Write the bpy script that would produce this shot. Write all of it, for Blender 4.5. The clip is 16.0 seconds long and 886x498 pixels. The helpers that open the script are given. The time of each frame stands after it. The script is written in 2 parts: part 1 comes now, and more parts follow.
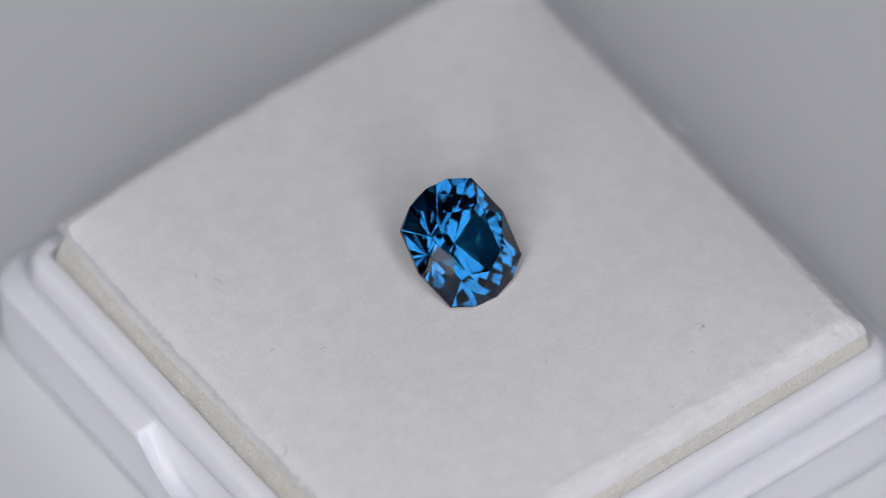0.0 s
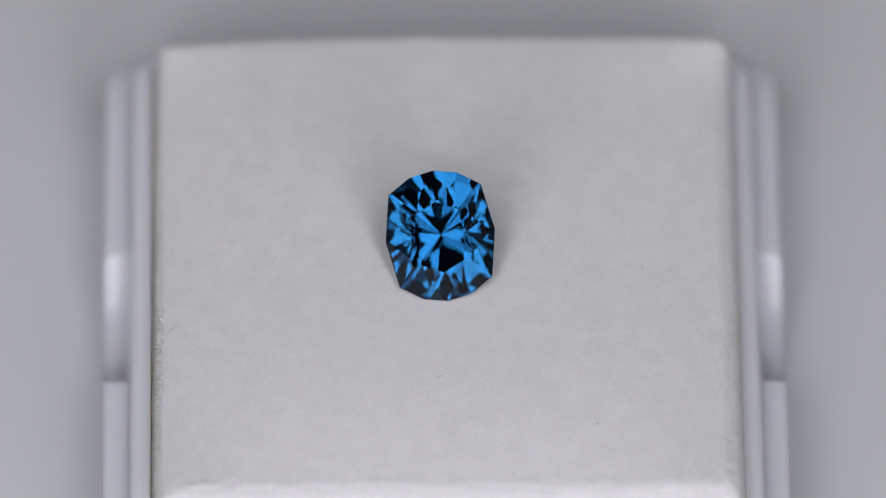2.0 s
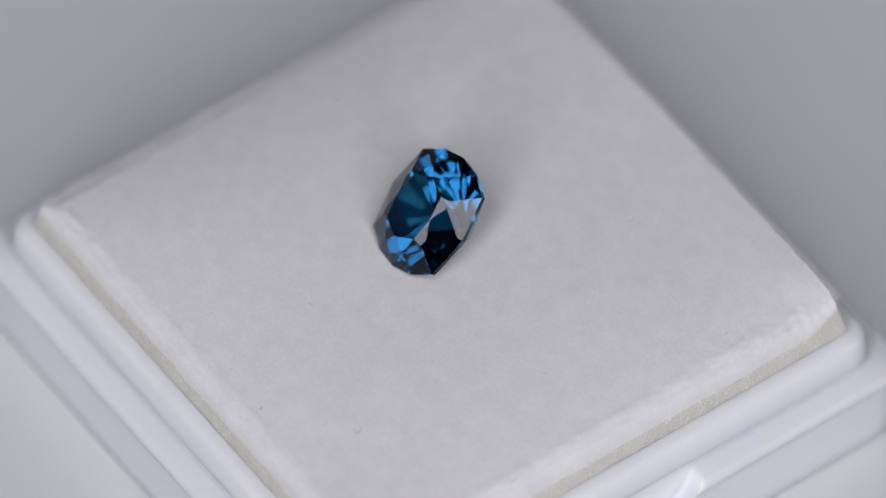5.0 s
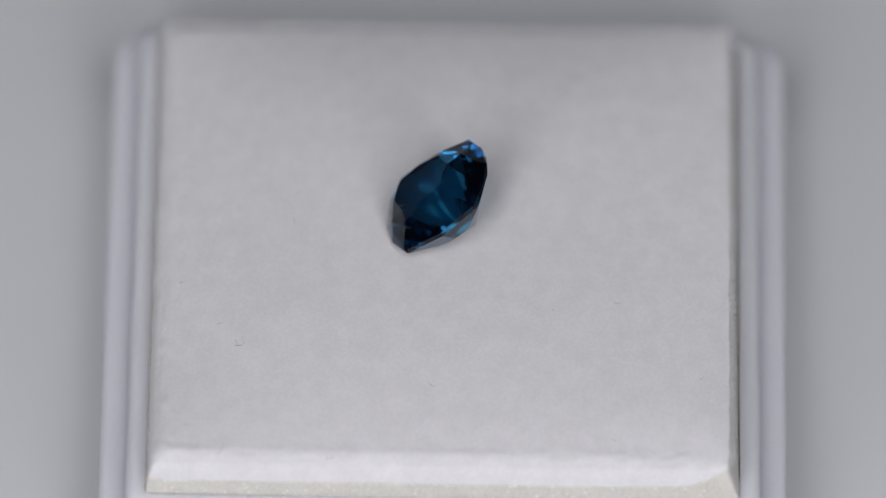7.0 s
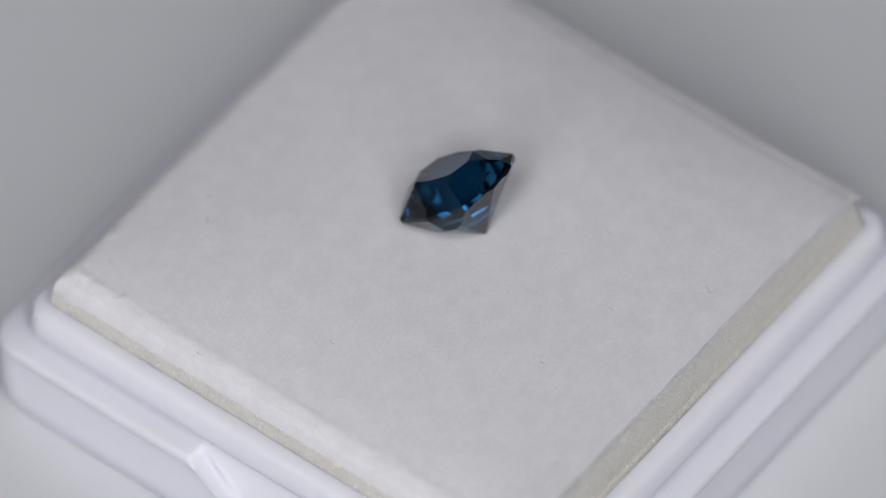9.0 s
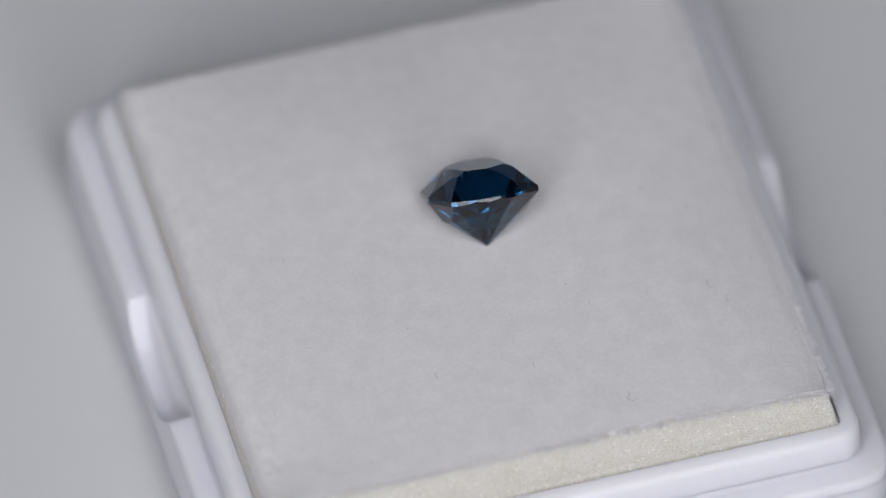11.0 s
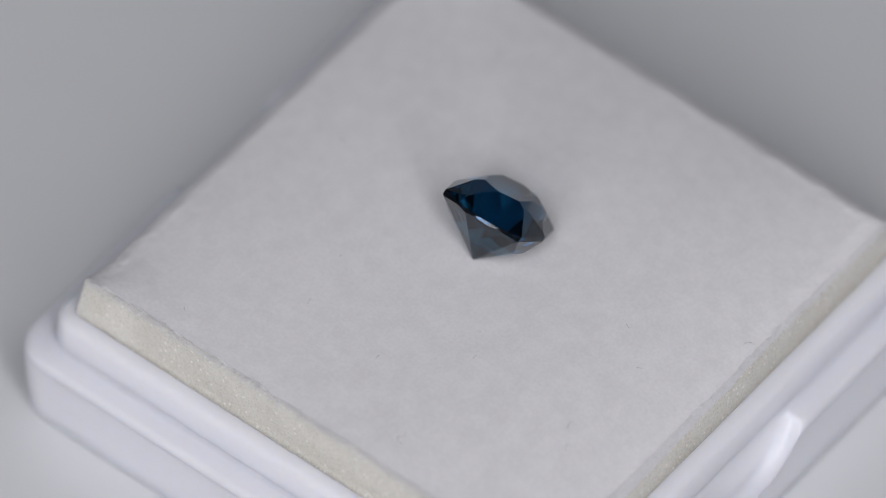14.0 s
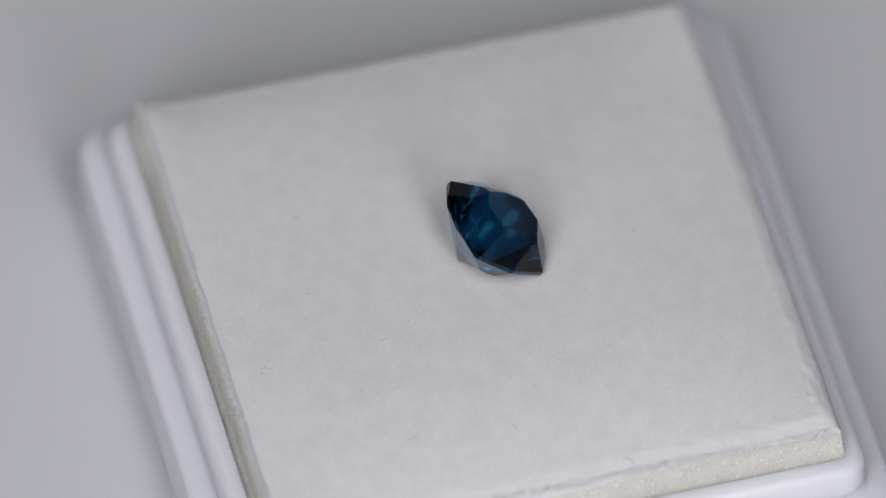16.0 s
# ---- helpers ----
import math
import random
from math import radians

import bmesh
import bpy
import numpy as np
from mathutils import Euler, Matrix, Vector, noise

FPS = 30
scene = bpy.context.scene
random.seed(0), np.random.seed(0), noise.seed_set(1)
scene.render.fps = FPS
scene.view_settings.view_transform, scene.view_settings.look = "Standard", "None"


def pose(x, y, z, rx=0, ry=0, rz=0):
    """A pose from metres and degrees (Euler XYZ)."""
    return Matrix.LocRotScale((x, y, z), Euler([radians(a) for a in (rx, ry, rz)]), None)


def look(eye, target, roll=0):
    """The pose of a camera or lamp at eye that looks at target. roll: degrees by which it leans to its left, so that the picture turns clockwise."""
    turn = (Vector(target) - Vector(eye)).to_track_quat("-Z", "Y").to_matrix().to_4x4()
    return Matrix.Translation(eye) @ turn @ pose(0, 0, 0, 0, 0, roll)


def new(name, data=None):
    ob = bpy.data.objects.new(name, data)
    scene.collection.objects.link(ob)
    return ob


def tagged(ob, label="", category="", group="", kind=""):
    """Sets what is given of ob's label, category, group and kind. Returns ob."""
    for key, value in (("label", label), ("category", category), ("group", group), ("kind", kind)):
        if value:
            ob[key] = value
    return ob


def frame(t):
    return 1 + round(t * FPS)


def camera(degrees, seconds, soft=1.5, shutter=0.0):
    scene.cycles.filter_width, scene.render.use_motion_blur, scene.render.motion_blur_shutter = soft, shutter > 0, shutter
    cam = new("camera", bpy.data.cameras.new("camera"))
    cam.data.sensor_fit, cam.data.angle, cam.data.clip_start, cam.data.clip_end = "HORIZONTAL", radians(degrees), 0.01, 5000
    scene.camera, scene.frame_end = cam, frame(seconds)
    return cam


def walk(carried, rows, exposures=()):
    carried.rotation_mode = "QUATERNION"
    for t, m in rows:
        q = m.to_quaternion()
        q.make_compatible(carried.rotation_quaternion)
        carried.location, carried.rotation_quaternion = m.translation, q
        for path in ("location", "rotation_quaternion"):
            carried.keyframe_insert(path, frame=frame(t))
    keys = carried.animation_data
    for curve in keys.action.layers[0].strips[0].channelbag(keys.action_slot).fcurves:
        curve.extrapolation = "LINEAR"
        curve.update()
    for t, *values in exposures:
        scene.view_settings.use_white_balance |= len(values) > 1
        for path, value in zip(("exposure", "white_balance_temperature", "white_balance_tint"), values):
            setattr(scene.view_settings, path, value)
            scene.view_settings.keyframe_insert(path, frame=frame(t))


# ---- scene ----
# A small white gem box turns on a white table before a camera that stands still. 1 unit = 1 m; MM = one millimetre.
MM = 0.001

cam = camera(4.202, 16.0, soft=0.75)
eye = look((0.0, -0.38964, 0.49334), (-0.00104, 0.00123, 0.00815), 1.1155)
walk(cam, [(0, eye), (16, eye)])
cam.data.dof.use_dof = True
cam.data.dof.focus_distance = 0.617
cam.data.dof.aperture_fstop = 17.0

# ---------------------------------------------------------------- light
world = bpy.data.worlds.new("room_light")
scene.world = world
world.use_nodes = True
world.node_tree.nodes["Background"].inputs["Color"].default_value = (0.75, 0.92, 1.20, 1)
world.node_tree.nodes["Background"].inputs["Strength"].default_value = 0.016


def panel_lamp(name, place, target, width, height, power, colour):
    """A soft lamp panel: brightest along its middle, fading towards its borders."""
    data = bpy.data.lights.new(name, "AREA")
    data.shape, data.size, data.size_y = "RECTANGLE", width, height
    data.energy, data.color = power, colour
    data.use_nodes = True
    nodes, links = data.node_tree.nodes, data.node_tree.links
    spot, split = nodes.new("ShaderNodeNewGeometry"), nodes.new("ShaderNodeSeparateXYZ")
    links.new(spot.outputs["Parametric"], split.inputs[0])
    fades = []
    for axis, soft in (("X", 0.30), ("Y", 0.08)):
        off, fade = nodes.new("ShaderNodeMath"), nodes.new("ShaderNodeMapRange")
        off.operation = "PINGPONG"
        off.inputs[1].default_value = 0.5
        fade.interpolation_type = "SMOOTHSTEP"
        fade.inputs["From Max"].default_value, fade.inputs["To Max"].default_value = soft, 1 / (1 - soft)
        links.new(split.outputs[axis], off.inputs[0])
        links.new(off.outputs[0], fade.inputs["Value"])
        fades.append(fade)
    both = nodes.new("ShaderNodeMath")
    both.operation = "MULTIPLY"
    for k in (0, 1):
        links.new(fades[k].outputs["Result"], both.inputs[k])
    links.new(both.outputs[0], nodes["Emission"].inputs["Strength"])
    ob = new(name, data)
    ob.matrix_world = look(place, target)
    return ob


# two tall lamp panels stand left and right of the camera
panel_lamp("west_panel_lamp", (-0.156, -0.355, 0.330), (0, 0, 0), 0.178, 0.64, 1.40, (0.982, 0.966, 1.01))
panel_lamp("east_panel_lamp", (0.144, -0.355, 0.330), (0, 0, 0), 0.140, 0.64, 1.23, (0.982, 0.966, 1.01))
scene.view_settings.exposure = 0.10


# ---------------------------------------------------------------- materials
def material(name, colour, rough=0.5, second=None, scale=400.0, fine=4000.0, bump=0.0, depth=0.0001, spec=0.5, mix=0.5, sheen=0.0, inside=0.0):
    """A surface with a blotchy second tone, a fine grain and a little relief; scales are per metre."""
    m = bpy.data.materials.new(name)
    m.use_nodes = True
    nodes, links = m.node_tree.nodes, m.node_tree.links
    b = nodes["Principled BSDF"]
    b.inputs["Roughness"].default_value = rough
    b.inputs["Specular IOR Level"].default_value = spec
    b.inputs["Sheen Weight"].default_value = sheen
    if inside:
        b.inputs["Subsurface Weight"].default_value = inside
        b.inputs["Subsurface Radius"].default_value = (1.0, 0.9, 0.8)
        b.inputs["Subsurface Scale"].default_value = 0.002
    co = nodes.new("ShaderNodeTexCoord")
    big, small = nodes.new("ShaderNodeTexNoise"), nodes.new("ShaderNodeTexNoise")
    big.inputs["Scale"].default_value, big.inputs["Detail"].default_value = scale, 4
    small.inputs["Scale"].default_value, small.inputs["Detail"].default_value = fine, 3
    for n in (big, small):
        links.new(co.outputs["Object"], n.inputs["Vector"])
    add = nodes.new("ShaderNodeMath")
    add.operation = "MULTIPLY_ADD"
    add.inputs[1].default_value, add.inputs[2].default_value = 0.5, 0.0
    links.new(small.outputs["Fac"], add.inputs[0])
    add2 = nodes.new("ShaderNodeMath")
    add2.operation = "MULTIPLY_ADD"
    add2.inputs[1].default_value = 0.5
    links.new(big.outputs["Fac"], add2.inputs[0])
    links.new(add.outputs[0], add2.inputs[2])
    ramp = nodes.new("ShaderNodeValToRGB")
    second = second or tuple(c * 0.9 for c in colour)
    ramp.color_ramp.elements[0].position, ramp.color_ramp.elements[1].position = 0.5 - mix / 2, 0.5 + mix / 2
    ramp.color_ramp.elements[0].color, ramp.color_ramp.elements[1].color = (*second, 1), (*colour, 1)
    links.new(add2.outputs[0], ramp.inputs["Fac"])
    links.new(ramp.outputs["Color"], b.inputs["Base Color"])
    if bump:
        bm_ = nodes.new("ShaderNodeBump")
        bm_.inputs["Strength"].default_value, bm_.inputs["Distance"].default_value = bump, depth
        links.new(add2.outputs[0], bm_.inputs["Height"])
        links.new(bm_.outputs["Normal"], b.inputs["Normal"])
    return m


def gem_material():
    """Clear blue crystal. A tint on total inner reflections stands in for absorption along the path."""
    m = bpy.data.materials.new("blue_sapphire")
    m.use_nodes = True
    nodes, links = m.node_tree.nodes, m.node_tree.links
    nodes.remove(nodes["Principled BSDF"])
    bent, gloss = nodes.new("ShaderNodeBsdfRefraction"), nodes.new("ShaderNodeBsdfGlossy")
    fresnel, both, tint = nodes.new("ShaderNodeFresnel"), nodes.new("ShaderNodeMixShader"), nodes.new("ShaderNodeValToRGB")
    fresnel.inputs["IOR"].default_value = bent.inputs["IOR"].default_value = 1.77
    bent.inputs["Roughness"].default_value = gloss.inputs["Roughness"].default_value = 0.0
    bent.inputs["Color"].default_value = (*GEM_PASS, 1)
    # gloss colour by Fresnel: outer reflections dimmed head-on, inner ones tinted blue
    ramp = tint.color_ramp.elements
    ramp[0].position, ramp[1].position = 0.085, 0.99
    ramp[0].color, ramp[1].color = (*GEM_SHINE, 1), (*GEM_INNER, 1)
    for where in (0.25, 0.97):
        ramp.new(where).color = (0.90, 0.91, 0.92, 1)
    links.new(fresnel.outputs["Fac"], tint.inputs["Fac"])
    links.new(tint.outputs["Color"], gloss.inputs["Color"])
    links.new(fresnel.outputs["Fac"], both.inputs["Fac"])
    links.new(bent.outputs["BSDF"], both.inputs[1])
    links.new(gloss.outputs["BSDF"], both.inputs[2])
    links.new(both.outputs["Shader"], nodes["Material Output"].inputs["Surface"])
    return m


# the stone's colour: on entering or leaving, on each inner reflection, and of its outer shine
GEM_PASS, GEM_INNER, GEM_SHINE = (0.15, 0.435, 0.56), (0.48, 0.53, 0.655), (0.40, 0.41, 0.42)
PLASTIC = material("white_plastic", (0.785, 0.79, 0.84), 0.30, (0.755, 0.76, 0.81), 120, 2500, 0.05, 0.00002, inside=0.7)
FELT = material("white_felt", (0.765, 0.76, 0.77), 0.95, (0.695, 0.69, 0.70), 950, 5200, 0.16, 0.0001, 0.1, 0.27, 0.15)


def foam_material():
    """Open-celled foam: small round pores between lighter, slightly shiny webs."""
    m = material("cream_foam", (0.765, 0.747, 0.69), 0.36, (0.65, 0.63, 0.565), 900, 7500, 0.0, 0.0001, 0.5, 0.4, inside=0.35)
    nodes, links = m.node_tree.nodes, m.node_tree.links
    b, co = nodes["Principled BSDF"], nodes["Texture Coordinate"]
    cells = nodes.new("ShaderNodeTexVoronoi")
    cells.inputs["Scale"].default_value, cells.inputs["Randomness"].default_value = 6200, 1.0
    links.new(co.outputs["Object"], cells.inputs["Vector"])
    pores = nodes.new("ShaderNodeValToRGB")
    pores.color_ramp.elements[0].position, pores.color_ramp.elements[0].color = 0.10, (0.76, 0.75, 0.71, 1)
    pores.color_ramp.elements[1].position, pores.color_ramp.elements[1].color = 0.50, (1.04, 1.04, 1.04, 1)
    links.new(cells.outputs["Distance"], pores.inputs["Fac"])
    mix = nodes.new("ShaderNodeMix")
    mix.data_type, mix.blend_type = "RGBA", "MULTIPLY"
    mix.inputs["Factor"].default_value = 0.55
    links.new(b.inputs["Base Color"].links[0].from_socket, mix.inputs["A"])
    links.new(pores.outputs["Color"], mix.inputs["B"])
    # sparse sparkles of the foam, painted into the base colour as bright dots
    sparkles = nodes.new("ShaderNodeTexVoronoi")
    sparkles.inputs["Scale"].default_value, sparkles.inputs["Randomness"].default_value = 2300, 1.0
    links.new(co.outputs["Object"], sparkles.inputs["Vector"])
    bright = nodes.new("ShaderNodeValToRGB")
    bright.color_ramp.elements[0].position, bright.color_ramp.elements[0].color = 0.10, (1.22, 1.22, 1.25, 1)
    bright.color_ramp.elements[1].position, bright.color_ramp.elements[1].color = 0.24, (0.97, 0.97, 0.97, 1)
    links.new(sparkles.outputs["Distance"], bright.inputs["Fac"])
    light = nodes.new("ShaderNodeMix")
    light.data_type, light.blend_type = "RGBA", "MULTIPLY"
    light.inputs["Factor"].default_value = 1.0
    links.new(mix.outputs["Result"], light.inputs["A"])
    links.new(bright.outputs["Color"], light.inputs["B"])
    links.new(light.outputs["Result"], b.inputs["Base Color"])
    relief = nodes.new("ShaderNodeBump")
    relief.inputs["Strength"].default_value, relief.inputs["Distance"].default_value = 0.5, 0.00008
    links.new(cells.outputs["Distance"], relief.inputs["Height"])
    links.new(relief.outputs["Normal"], b.inputs["Normal"])
    return m


FOAM = foam_material()
FIBRE = material("dark_fibre", (0.26, 0.27, 0.28), 0.7, (0.18, 0.19, 0.20), 900, 4000)
HAIR = material("white_fuzz", (0.76, 0.755, 0.765), 0.9, (0.70, 0.70, 0.71), 900, 4000)
TABLE = material("white_table", (0.675, 0.688, 0.70), 0.45, (0.655, 0.668, 0.68), 6, 300, 0.02, 0.00005)
CARD = material("grey_card", (0.34, 0.36, 0.38), 0.9, (0.32, 0.34, 0.36), 20, 900, 0.05, 0.0001, 0.1)
DESK = material("dark_desk", (0.09, 0.09, 0.10), 0.5, (0.07, 0.07, 0.08), 9, 300, 0.05, 0.0002)
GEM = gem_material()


# ---------------------------------------------------------------- mesh helpers
def mesh_of(name, bm, mat, smooth=False, turn=True):
    if turn:
        bmesh.ops.recalc_face_normals(bm, faces=bm.faces)
    me = bpy.data.meshes.new(name)
    bm.to_mesh(me)
    bm.free()
    me.materials.append(mat)
    if smooth:
        for f in me.polygons:
            f.use_smooth = True
    return me


def part(name, bm, mat, parent, label="", smooth=False, turn=True):
    ob = new(name, mesh_of(name, bm, mat, smooth, turn))
    ob.parent = parent
    return tagged(ob, label)


def box_bm(x0, y0, z0, x1, y1, z1, bevel=0.0):
    bm = bmesh.new()
    bmesh.ops.create_cube(bm, size=1)
    for v in bm.verts:
        v.co = Vector(((x0 + x1) / 2 + v.co.x * (x1 - x0), (y0 + y1) / 2 + v.co.y * (y1 - y0), (z0 + z1) / 2 + v.co.z * (z1 - z0)))
    if bevel:
        bmesh.ops.bevel(bm, geom=bm.edges[:], offset=bevel, segments=2, affect="EDGES", profile=0.5)
    return bm


# ---------------------------------------------------------------- the turning plate and the desk under it
def disc_bm(radius, z0, z1, bevel, n=96):
    bm = bmesh.new()
    rings = [(radius - bevel, z0), (radius, z0 + bevel), (radius, z1 - bevel), (radius - bevel * 0.3, z1 - bevel * 0.3), (radius - bevel, z1)]
    loops = [[bm.verts.new((r * math.cos(2 * math.pi * k / n), r * math.sin(2 * math.pi * k / n), z)) for k in range(n)] for r, z in rings]
    for a, b in zip(loops, loops[1:]):
        for k in range(n):
            bm.faces.new((a[k], a[(k + 1) % n], b[(k + 1) % n], b[k]))
    bm.faces.new(loops[-1])
    bm.faces.new(list(reversed(loops[0])))
    return bm


desk = new("table_top", mesh_of("table_top", box_bm(-1.2, -1.0, -0.06, 1.2, 1.0, -0.03, 0.003), DESK))
tagged(desk, "dark plain desk under the white turning plate", "desk", kind="structure")
plate = new("turntable", mesh_of("turntable", disc_bm(0.10, -0.03, 0.0, 0.002), TABLE))
tagged(plate, "smooth plain white round plate under the gem box", "plate", kind="structure")

# unseen grey cards, added to fill the stone's low reflections
for name, dims in (("added_card_north", (-0.30, 0.30, -0.03, 0.30, 0.304, 0.15)), ("added_card_west", (-0.304, -0.12, -0.03, -0.30, 0.30, 0.15)), ("added_card_east", (0.30, -0.12, -0.03, 0.304, 0.30, 0.15))):
    card = new(name, mesh_of(name, box_bm(*dims), CARD))
    tagged(card, "unseen low grey card, added to be mirrored in the stone", "card", kind="structure")

# ---------------------------------------------------------------- the gem box
# Its own frame: x, y from the middle of the box, z from the table; it turns about a point beside its middle.
OFF = Vector((-0.930, -0.858, 0.0))
Z_RIM, Z_LEDGE = 7.16, 5.10


def at(x, y, z):
    return Vector(((x + OFF.x) * MM, (y + OFF.y) * MM, z * MM))


def thing(name):
    return new(name)


def outline(half, radius, fine=4.6):
    """A square with round corners, walked from its south-east corner; more points where the thumb notches are."""
    pts = []
    flat = half - radius
    along = [-1.0, -0.75, -0.5, -0.36]
    steps = [flat * a for a in along] + [-fine + 2 * fine * k / 40 for k in range(41)] + [-flat * a for a in reversed(along)]
    for turn in range(4):
        side = [(half, s) for s in steps]
        corner = [(flat + radius * math.cos(a), flat + radius * math.sin(a)) for a in (math.pi / 2 * k / 8 for k in range(1, 8))]
        for x, y in side + corner:
            for _ in range(turn):
                x, y = -y, x
            pts.append((x, y))
    return pts


def scoop(x, y, z, half):
    """The thumb notch in the ledge of the west and east sides."""
    if abs(x) < half - 0.9 or abs(y) >= 4.1:
        return z
    return min(z, Z_LEDGE - 2.3 * (1 - abs(y / 4.1) ** 2.6))


def gem_box():
    """A moulded tray: outer wall, ledge, higher inner rim, and the well that holds the pad."""
    base = thing("gem_box")
    # half width, corner radius, height, cut by the notch
    rings = [(17.20, 2.0, 0.0, 0), (17.42, 2.1, 0.25, 0), (17.50, 2.1, 1.4, 0), (17.60, 2.1, 4.55, 1), (17.56, 2.1, 4.85, 1), (17.42, 2.0, 5.03, 1),
             (17.22, 1.9, Z_LEDGE, 1), (16.45, 1.5, Z_LEDGE, 1), (16.28, 1.4, 5.16, 0), (16.20, 1.4, 5.35, 0), (16.13, 1.4, 6.70, 0), (16.05, 1.4, 6.95, 0),
             (15.88, 1.3, 7.11, 0), (15.70, 1.2, Z_RIM, 0), (15.24, 0.45, Z_RIM, 0), (15.16, 0.4, 7.13, 0), (15.12, 0.4, 7.06, 0), (15.12, 0.4, 1.2, 0)]

    def band(name, first, last, label="", cap=None):
        bm = bmesh.new()
        loops = []
        for half, radius, z, cut in rings[first:last + 1]:
            loops.append([bm.verts.new(at(x, y, scoop(x, y, z, half) if cut else z)) for x, y in outline(half, radius)])
        n = len(loops[0])
        for a, b in zip(loops, loops[1:]):
            for k in range(n):
                bm.faces.new((a[k], a[(k + 1) % n], b[(k + 1) % n], b[k]))
        if cap == "top":
            bm.faces.new(loops[-1])
        if cap == "bottom":
            bm.faces.new(list(reversed(loops[0])))
        part(name, bm, PLASTIC, base, label, smooth=True, turn=False)

    band("outer_wall", 0, 3, "", "bottom")
    band("ledge", 3, 9, "stepped ledge with two thumb notches")
    band("rim", 9, 16)
    band("well", 16, 17, "", "top")
    return tagged(base, "open square white glossy plastic gem box on a white table", "box")


# ---------------------------------------------------------------- the pad in the box
# the pad's borders: west, east, south, north
P_W, P_E, P_S, P_N = -14.68, 15.06, -15.08, 14.56


# the borders of the felt skin's flat top
F_W, F_E, F_S, F_N = P_W + 0.22, P_E - 0.45, P_S + 0.42, P_N - 0.04


def ease(v):
    v = max(0.0, min(1.0, v))
    return v * v * (3 - 2 * v)


def borders(x, y):
    return max(0.0, x - P_W), max(0.0, P_E - x), max(0.0, y - P_S), max(0.0, P_N - y)


def foam_top(x, y):
    """Height above the table of the cream foam's upper edge along the pad's border."""
    side = (0.75 + 0.85 * ease((-y + 9) / 20) + 0.5 * ease((y - 8) / 6), 1.00 + 1.0 * ease((y - 12.3) / 2.8), 1.15, 2.74 - 0.5 * ease((-x - 3) / 12))
    f = [1 / (d + 1.0) ** 2 for d in borders(x, y)]
    return Z_RIM + sum(a * b for a, b in zip(side, f)) / sum(f)


def felt_edge(x, y):
    """Height of the skin's own border, above a white cut edge that reaches down to the cream foam."""
    side = (1.70 + 0.15 * ease((y - 4) / 10), 1.80 + 0.17 * ease((y - 9) / 6), 1.84, 2.84 - 0.45 * ease((-x - 3) / 12))
    f = [1 / (d + 0.8) ** 2 for d in borders(x, y)]
    return max(Z_RIM + sum(a * b for a, b in zip(side, f)) / sum(f), foam_top(x, y) + 0.08)


def felt_z(x, y):
    """The felt skin: flat in the middle, sinking to the pad's border, with a soft bevel and slight dents."""
    near, far = 1.0, 1.0
    for v in borders(x, y):
        near *= ease(v / 1.1)
        far *= 1 - (1 - min(1.0, v / 12.0)) ** 2.6
    low = felt_edge(x, y)
    brim = low + (0.10 + 0.22 * ease((x - 8) / 5) + 0.12 * ease((-y - 9) / 5)) * (1 - 0.8 * ease((y - 8) / 6)) * near
    z = brim + (Z_RIM + 3.08 - brim) * far
    # a fluffy ridge runs along the border
    inset, side = min((v, k) for k, v in enumerate(borders(x, y)))
    fluff = (0.35, 0.9, 1.0, 0.0)[side] * ease((sorted(borders(x, y))[1] - 0.3) / 1.5)
    ridge = math.exp(-((inset - 0.70) / (0.28 if inset < 0.7 else 0.50)) ** 2)
    z += ridge * fluff * (0.035 + 0.05 * noise.noise(Vector((x * 1.3, y * 1.3, 5)))) + (1 - ease((inset - 1.0) / 0.6)) * (0.010 + 0.045 * fluff) * noise.noise(Vector((x * 2.6, y * 2.6, 11)))
    z += 0.012 * noise.noise(Vector((x * 0.35, y * 0.35, 3))) + 0.007 * noise.noise(Vector((x * 1.5, y * 1.5, 7))) + 0.003 * noise.noise(Vector((x * 4, y * 4, 9)))
    return z


def wobble(t):
    return 0.08 * noise.noise(Vector((t * 0.6, 1.3, 0))) + 0.04 * noise.noise(Vector((t * 3.4, 4.3, 0)))


def place(u, v):
    """From -1..1 across the pad to millimetres, closer together towards the borders."""
    fx, fy = (math.sin(u * math.pi / 2) + 1) / 2, (math.sin(v * math.pi / 2) + 1) / 2
    x, y = F_W + (F_E - F_W) * fx, F_S + (F_N - F_S) * fy
    return rounded(x, y)


def rounded(x, y):
    """Draws the pad's corners in a little."""
    u, v = (x - (P_W + P_E) / 2) / (P_E - P_W) * 2, (y - (P_S + P_N) / 2) / (P_N - P_S) * 2
    pull = 0.16 * (abs(u) * abs(v)) ** 14
    return x - math.copysign(pull, u), y - math.copysign(pull, v)


def hair_into(bm, points, radius):
    """A thin three-sided thread along a few points, in millimetres of the box's frame."""
    rings = []
    for k, p in enumerate(points):
        a, b = points[max(0, k - 1)], points[min(len(points) - 1, k + 1)]
        t = (Vector(b) - Vector(a)).normalized()
        side = t.orthogonal().normalized()
        up = t.cross(side)
        r = radius * (1.0 if k < len(points) - 1 else 0.4)
        rings.append([bm.verts.new(at(*(Vector(p) + (side * math.cos(q) + up * math.sin(q)) * r))) for q in (0, 2.09, 4.19)])
    for a, b in zip(rings, rings[1:]):
        for k in range(3):
            bm.faces.new((a[k], a[(k + 1) % 3], b[(k + 1) % 3], b[k]))


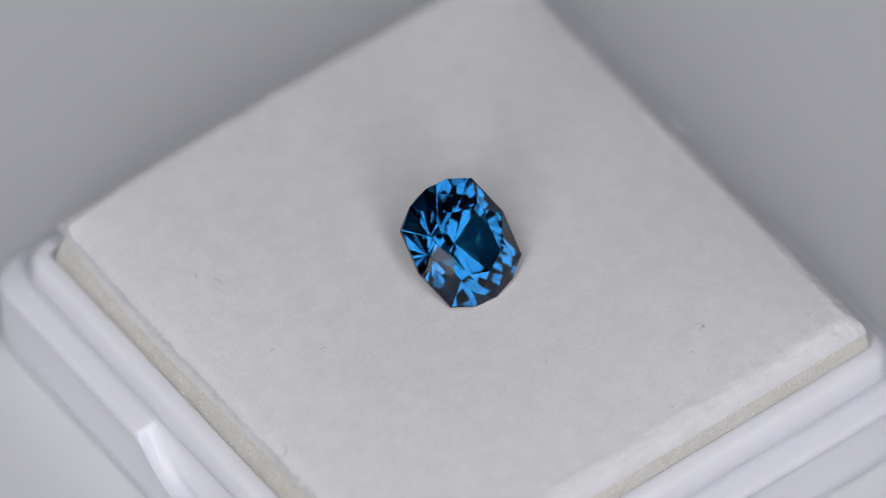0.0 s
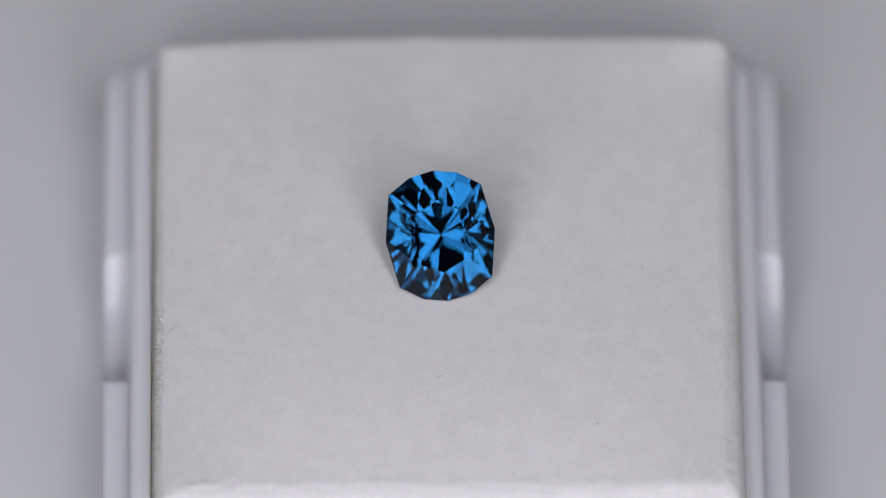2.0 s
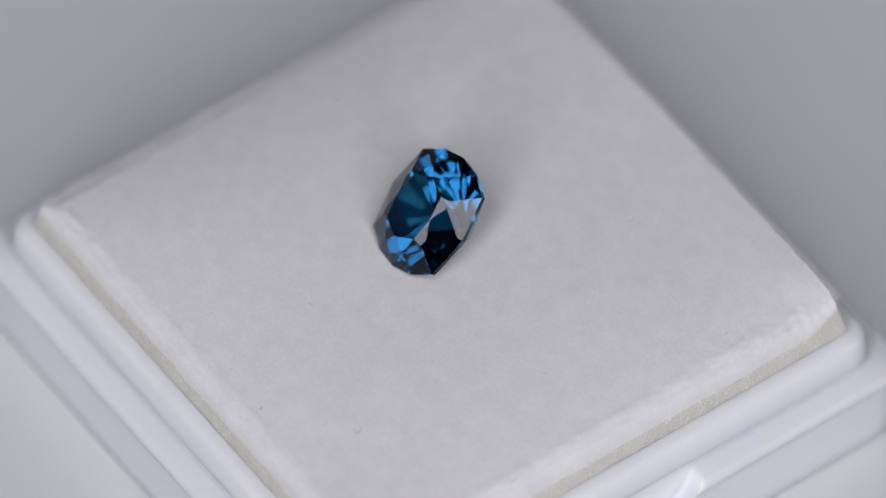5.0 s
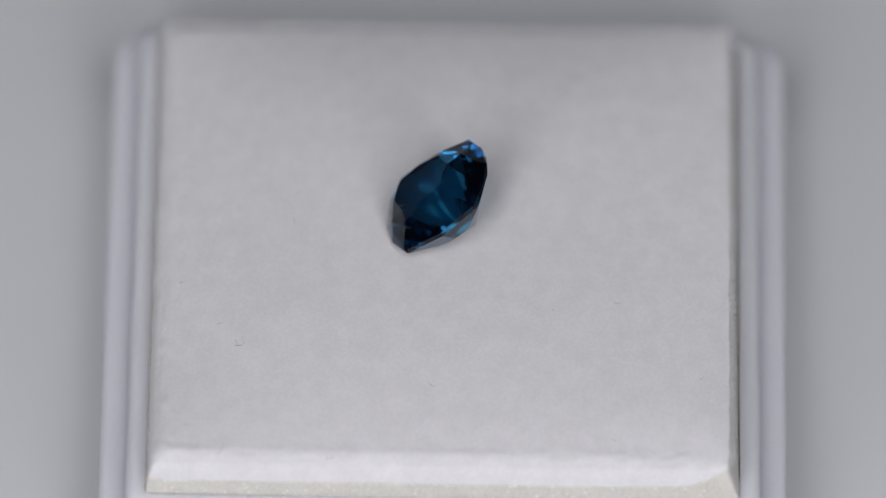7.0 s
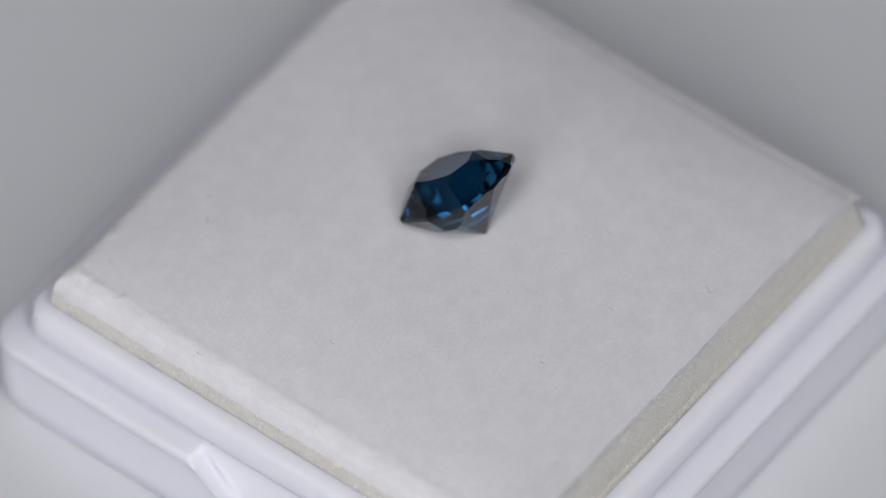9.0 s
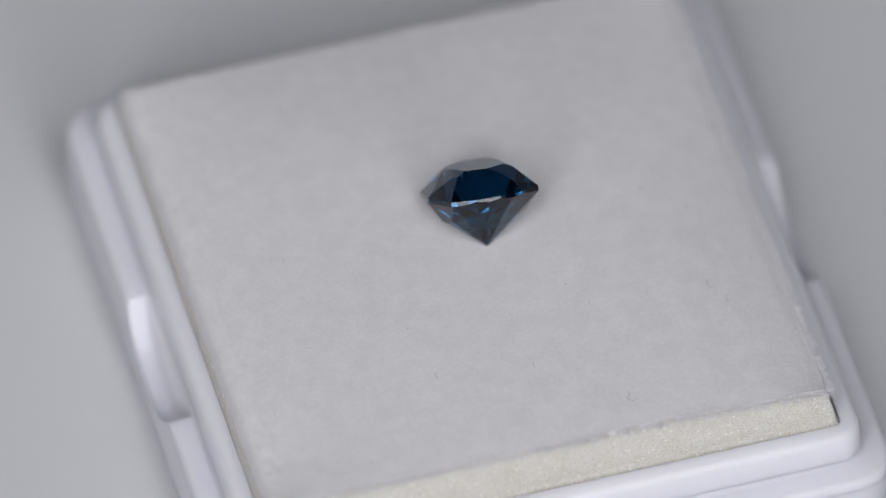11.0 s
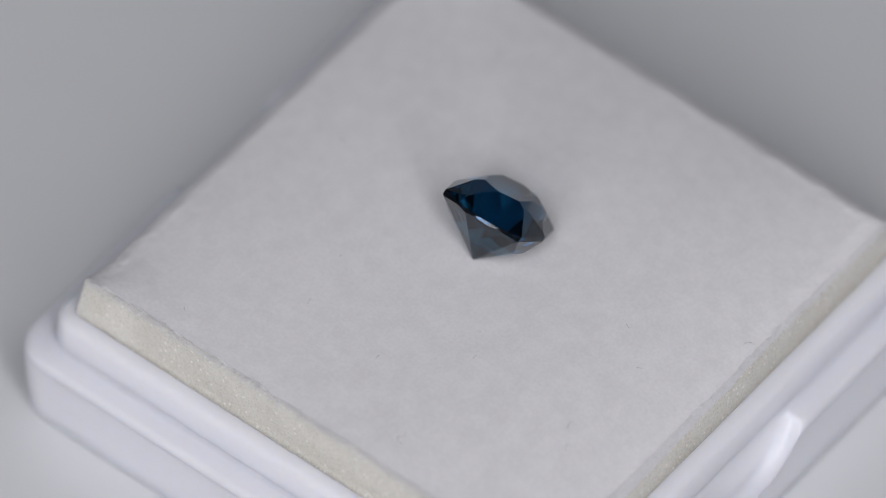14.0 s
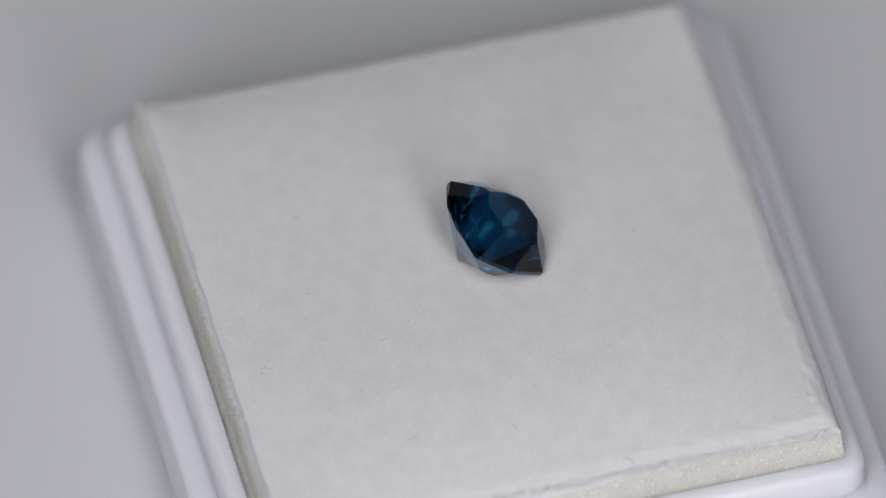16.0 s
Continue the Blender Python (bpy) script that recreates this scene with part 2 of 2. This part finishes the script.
def foam_pad():
    base = thing("foam_pad")
    n = 150
    bm = bmesh.new()
    grid = []
    for j in range(n + 1):
        row = []
        for i in range(n + 1):
            u, v = i / n * 2 - 1, j / n * 2 - 1
            x, y = place(u, v)
            z = felt_z(x, y)
            rim = ease((max(abs(u), abs(v)) - 0.85) / 0.15)
            vert = bm.verts.new(at(x + rim * u * wobble(y + 40), y + rim * v * wobble(x + 90), z))
            row.append(vert)
        grid.append(row)
    for j in range(n):
        for i in range(n):
            bm.faces.new((grid[j][i], grid[j][i + 1], grid[j + 1][i + 1], grid[j + 1][i]))
    # the skin's cut edge
    border = [grid[0][i] for i in range(n)] + [grid[j][n] for j in range(n)] + [grid[n][i] for i in range(n, 0, -1)] + [grid[j][0] for j in range(n, 0, -1)]
    low, soft = [], []
    for v in border:
        x, y = v.co.x / MM - OFF.x, v.co.y / MM - OFF.y
        z = v.co.z / MM
        px, py = P_W + (x - F_W) / (F_E - F_W) * (P_E - P_W - 0.06) + 0.03, P_S + (y - F_S) / (F_N - F_S) * (P_N - P_S - 0.06) + 0.03
        foot = min(foam_top(px, py) - 0.14, z - 0.1)
        soft.append([bm.verts.new(at(x + (px - x) * q, y + (py - y) * q, z + (foot - z) * h)) for q, h in ((0.32, 0.10), (0.62, 0.30), (0.86, 0.60))])
        low.append(bm.verts.new(at(px, py, foot)))
    for k in range(len(border)):
        m = (k + 1) % len(border)
        one, two = [border[k]] + soft[k] + [low[k]], [border[m]] + soft[m] + [low[m]]
        for q in range(4):
            bm.faces.new((one[q], two[q], two[q + 1], one[q + 1]))
    cover = part("felt_cover", bm, FELT, base, "white fuzzy felt skin", smooth=True)

    # loose fibres of the felt, thickest along the borders
    rng = random.Random(5)
    bm = bmesh.new()
    for k in range(7000):
        edge, s = rng.choice((0, 0, 1, 2, 3, 3)), rng.uniform(-14.6, 14.6)
        x, y, out = [(F_W, s, math.pi), (F_E, s, 0.0), (s, F_S, -math.pi / 2), (s, F_N, math.pi / 2)][edge]
        bulge = wobble((y if edge < 2 else x) + (40 if edge < 2 else 90))
        x, y = x + math.cos(out) * (bulge - 0.04), y + math.sin(out) * (bulge - 0.04)
        z, a, length = felt_z(x, y) - rng.uniform(0.0, 0.25) - (0.0 if edge in (0, 3) else 0.15), out + rng.gauss(0, 0.8), rng.uniform(0.12, 0.34) * (1.7 if edge in (0, 3) else 1.0)
        rise = rng.uniform(-0.3, 0.5) * length
        dx, dy = math.cos(a) * length, math.sin(a) * length
        bend = rng.uniform(-0.5, 0.5)
        hair_into(bm, [(x, y, z), (x + dx * 0.5 - dy * bend * 0.4, y + dy * 0.5 + dx * bend * 0.4, z + rise), (x + dx, y + dy, z + rise * 0.7)], 0.010 if edge in (0, 3) else 0.005)
    tagged(part("fuzz", bm, HAIR, cover, "short white felt fibres"), kind="stuff")

    bm = bmesh.new()
    ring = []
    m = 240
    for side in range(4):
        for k in range(m):
            s = -1 + 2 * k / m
            ring.append([(s, -1), (1, s), (-s, 1), (-1, -s)][side])
    heights = [0.0, 0.5] + [0.60 + 0.40 * k / 20 for k in range(21)]
    rows = []
    for lv in heights:
        row = []
        for a, b in ring:
            x, y = P_W + (P_E - P_W) * (a + 1) / 2, P_S + (P_N - P_S) * (b + 1) / 2
            x, y = rounded(x, y)
            z = 1.22 + (foam_top(x, y) - 1.22) * lv
            # the foam fills the well and slants in from the rim to the border of the skin
            full = max(0.0, min(1.0, (foam_top(x, y) - z) / (foam_top(x, y) - Z_RIM)))
            x += (a * (15.11 if a > 0 else 14.88) - x) * full
            y += (b * (14.72 + 0.38 * ease((x - 10.5) / 3.0) if b > 0 else 15.11) - y) * full
            # the gap that this leaves is shallow
            deep = ease((Z_RIM - 0.12 - z) / 0.3)
            x, y = x + (a * 15.11 - x) * deep, y + (b * 15.11 - y) * deep
            d = 0.02 + 0.04 * noise.noise(Vector((x * 1.1, y * 1.1, z * 1.1))) + 0.02 * noise.noise(Vector((x * 6.5, y * 6.5, z * 6.5)))
            row.append(bm.verts.new(at(x + (a if abs(a) == 1 else 0) * d, y + (b if abs(b) == 1 else 0) * d, z)))
        rows.append(row)
    # the narrow upper ledge on which the skin lies
    middle = at((P_W + P_E) / 2, (P_S + P_N) / 2, 0)
    rows.append([bm.verts.new((v.co.x + (middle[0] - v.co.x) * 0.04, v.co.y + (middle[1] - v.co.y) * 0.04, v.co.z - 0.05 * MM)) for v in rows[-1]])
    for a, b in zip(rows, rows[1:]):
        for k in range(len(a)):
            q = (k + 1) % len(a)
            bm.faces.new((a[k], a[q], b[q], b[k]))
    bm.faces.new(list(reversed(rows[0])))
    part("foam_body", bm, FOAM, base, "cream open-celled foam", smooth=True, turn=False)
    return tagged(base, "square white felt-covered cream foam pad set in the plastic box", "foam pad")


# ---------------------------------------------------------------- the stone
QUARTER = [(0, 2.82), (45, 3.37), (68.3, 3.36), (90, 3.36), (111.7, 3.36), (135, 3.37)]
TABLE_RING = [(0, 1.29), (50.5, 1.70), (90, 1.82), (129.5, 1.70)]
TWIST = 7.0
AXIS = Vector((-0.04, -0.667, 0.744)).normalized()
STONE = Vector((-0.291, -0.489, Z_RIM + 5.31))


def cut_gem():
    """A cushion-shaped brilliant, cut plane by plane from a block; millimetres, table up, girdle at z = 0."""
    pts = [Vector((r * math.cos(math.radians(a + turn)), r * math.sin(math.radians(a + turn)), 0)) for turn in (0, 180) for a, r in QUARTER]
    tab = [Vector((r * math.cos(math.radians(a + turn)), r * math.sin(math.radians(a + turn)), 0)) for turn in (0, 180) for a, r in TABLE_RING]
    bm = bmesh.new()
    bmesh.ops.create_cube(bm, size=14)

    def cut(co, no):
        geom = bm.verts[:] + bm.edges[:] + bm.faces[:]
        got = bmesh.ops.bisect_plane(bm, geom=geom, plane_co=co, plane_no=no, clear_outer=True, dist=1e-5)
        edges = [e for e in got["geom_cut"] if isinstance(e, bmesh.types.BMEdge)]
        if len(edges) > 2:
            bmesh.ops.contextual_create(bm, geom=edges)

    def tilt(out, degrees, way):
        t = math.radians(degrees)
        return out * math.sin(t) + Vector((0, 0, way * math.cos(t)))

    deep, high, n = 2.92, 1.38, len(pts)
    for k in range(n):
        a, b = pts[k], pts[(k + 1) % n]
        out = Vector((b.y - a.y, a.x - b.x, 0)).normalized()
        mid = (a + b) / 2
        cut(mid, out)
        cut(mid + Vector((0, 0, -0.14)), tilt(out, 60, -1))
        cut(mid + Vector((0, 0, 0.11)), tilt(out, 45, 1))
    # pavilion: blades that meet at the culet
    for turn in (0, 90, 180, 270):
        long = turn % 180 == 90
        for off, s in ((0, 0.869 if long else 0.791), (45, 0.814), (22.5, 0.868 if long else 0.777), (-22.5, 0.868 if long else 0.777)):
            a = math.radians(turn + off)
            cut(Vector((0, 0, -deep)), tilt(Vector((math.cos(a), math.sin(a), 0)), math.degrees(math.atan(s)), -1))
    # crown: mains from the table's corners to the girdle, then stars along the table's sides
    for k, a in enumerate(tab):
        out = a.normalized()
        g = (2.82, 3.30, 3.36, 3.30)[k % 4]
        cut(a + Vector((0, 0, high)), tilt(out, math.degrees(math.atan2(high - 0.15, g - a.length)), 1))
    for k, a in enumerate(tab):
        b = tab[(k + 1) % 8]
        out = Vector((b.y - a.y, a.x - b.x, 0)).normalized()
        cut(a + Vector((0, 0, high)), tilt(out, 28.86, 1))
    cut(Vector((0, 0, high)), Vector((0, 0, 1)))
    bmesh.ops.remove_doubles(bm, verts=bm.verts, dist=1e-4)
    bmesh.ops.recalc_face_normals(bm, faces=bm.faces)
    return bm


def gemstone():
    right = Vector((1, 0, 0))
    up = AXIS.cross(right).normalized()
    right = up.cross(AXIS).normalized()
    m = Matrix((right, up, AXIS)).transposed() @ Matrix.Rotation(math.radians(TWIST), 3, "Z")
    whole = cut_gem()
    base = thing("gemstone")
    pieces = {"table_facet": [], "crown": [], "girdle": [], "pavilion": []}
    for f in whole.faces:
        z = f.normal.z
        pieces["table_facet" if z > 0.999 else "crown" if z > 0.1 else "pavilion" if z < -0.1 else "girdle"].append([v.co.copy() for v in f.verts])
    whole.free()
    for name, faces in pieces.items():
        bm = bmesh.new()
        for f in faces:
            vs = []
            for co in f:
                p = m @ co + STONE
                vs.append(bm.verts.new(at(p.x, p.y, p.z)))
            bm.faces.new(vs)
        bmesh.ops.remove_doubles(bm, verts=bm.verts, dist=1e-7)
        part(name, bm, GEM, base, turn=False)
    return tagged(base, "faceted deep blue sapphire lying tilted on the white pad", "gemstone")


# ---------------------------------------------------------------- lint on the pad
# x, y, length, turn, curl, threads
LINT = [(7.6, -10.7, 0.75, 60, 2.2, 2), (-11.3, 7.5, 0.7, 20, 2.6, 1), (-0.5, -7.9, 0.35, 10, 1.0, 1), (-8.8, -0.3, 0.4, 150, 0.8, 1),
        (12.5, -13.2, 0.25, 40, 0.5, 1), (6.2, -11.7, 0.4, 80, 0.9, 1), (-4.3, 12.75, 0.8, 100, 2.8, 2), (-0.3, 9.3, 0.4, 70, 0.7, 1),
        (10.0, -0.8, 0.5, 30, 1.6, 1), (5.2, 5.5, 0.2, 0, 0.4, 1), (3.3, -13.7, 0.3, 70, 0.8, 1), (-11.1, 1.3, 0.4, 10, 0.6, 1), (4.7, 8.6, 0.5, 80, 0.8, 1), (14.3, -11.5, 0.9, 120, 1.4, 1), (13.2, 8.5, 0.3, 90, 0.4, 1),
        (14.4, -6.0, 0.6, 60, 1.6, 1), (9.5, 13.0, 0.4, 110, 1.2, 1), (-3.4, 4.9, 0.22, 0, 0.3, 1), (-4.2, 6.2, 0.4, 70, 0.6, 1),
        (-14.2, -4.0, 0.8, 10, 1.8, 1), (-12.0, -13.8, 0.7, 160, 1.4, 1), (-10.5, 6.3, 0.8, 60, 1.8, 1)]


def lint(x, y, length, turn, curl, threads):
    bm = bmesh.new()
    length *= 0.8
    for q in range(threads):
        a = math.radians(turn + q * 70)
        px, py = x + q * 0.12, y - q * 0.05
        pts = []
        for k in range(9):
            pts.append((px, py, felt_z(px, py) + 0.03 + 0.03 * math.sin(k * 0.8 + q)))
            px, py = px + math.cos(a) * length / 8, py + math.sin(a) * length / 8
            a += curl / 8
        hair_into(bm, pts, 0.0095)
    ob = new("lint_fibre", mesh_of("lint_fibre", bm, FIBRE))
    return tagged(ob, "tiny dark curled lint fibre on the white felt pad", "lint", "lint fibres on the pad")


BOX = gem_box()
FOAM_PAD = foam_pad()
STONE_OB = gemstone()
TURNING = [BOX, FOAM_PAD, STONE_OB] + [lint(*row) for row in LINT]


# ---------------------------------------------------------------- motion
def motions():
    """The box and all that lies in it turn clockwise at an even pace."""
    rows = [(k * 0.2, pose(0, 0, 0, 0, 0, 1.70 - 18.265 * (k * 0.2 - 2.0))) for k in range(81)]
    for ob in TURNING:
        walk(ob, rows)


motions()
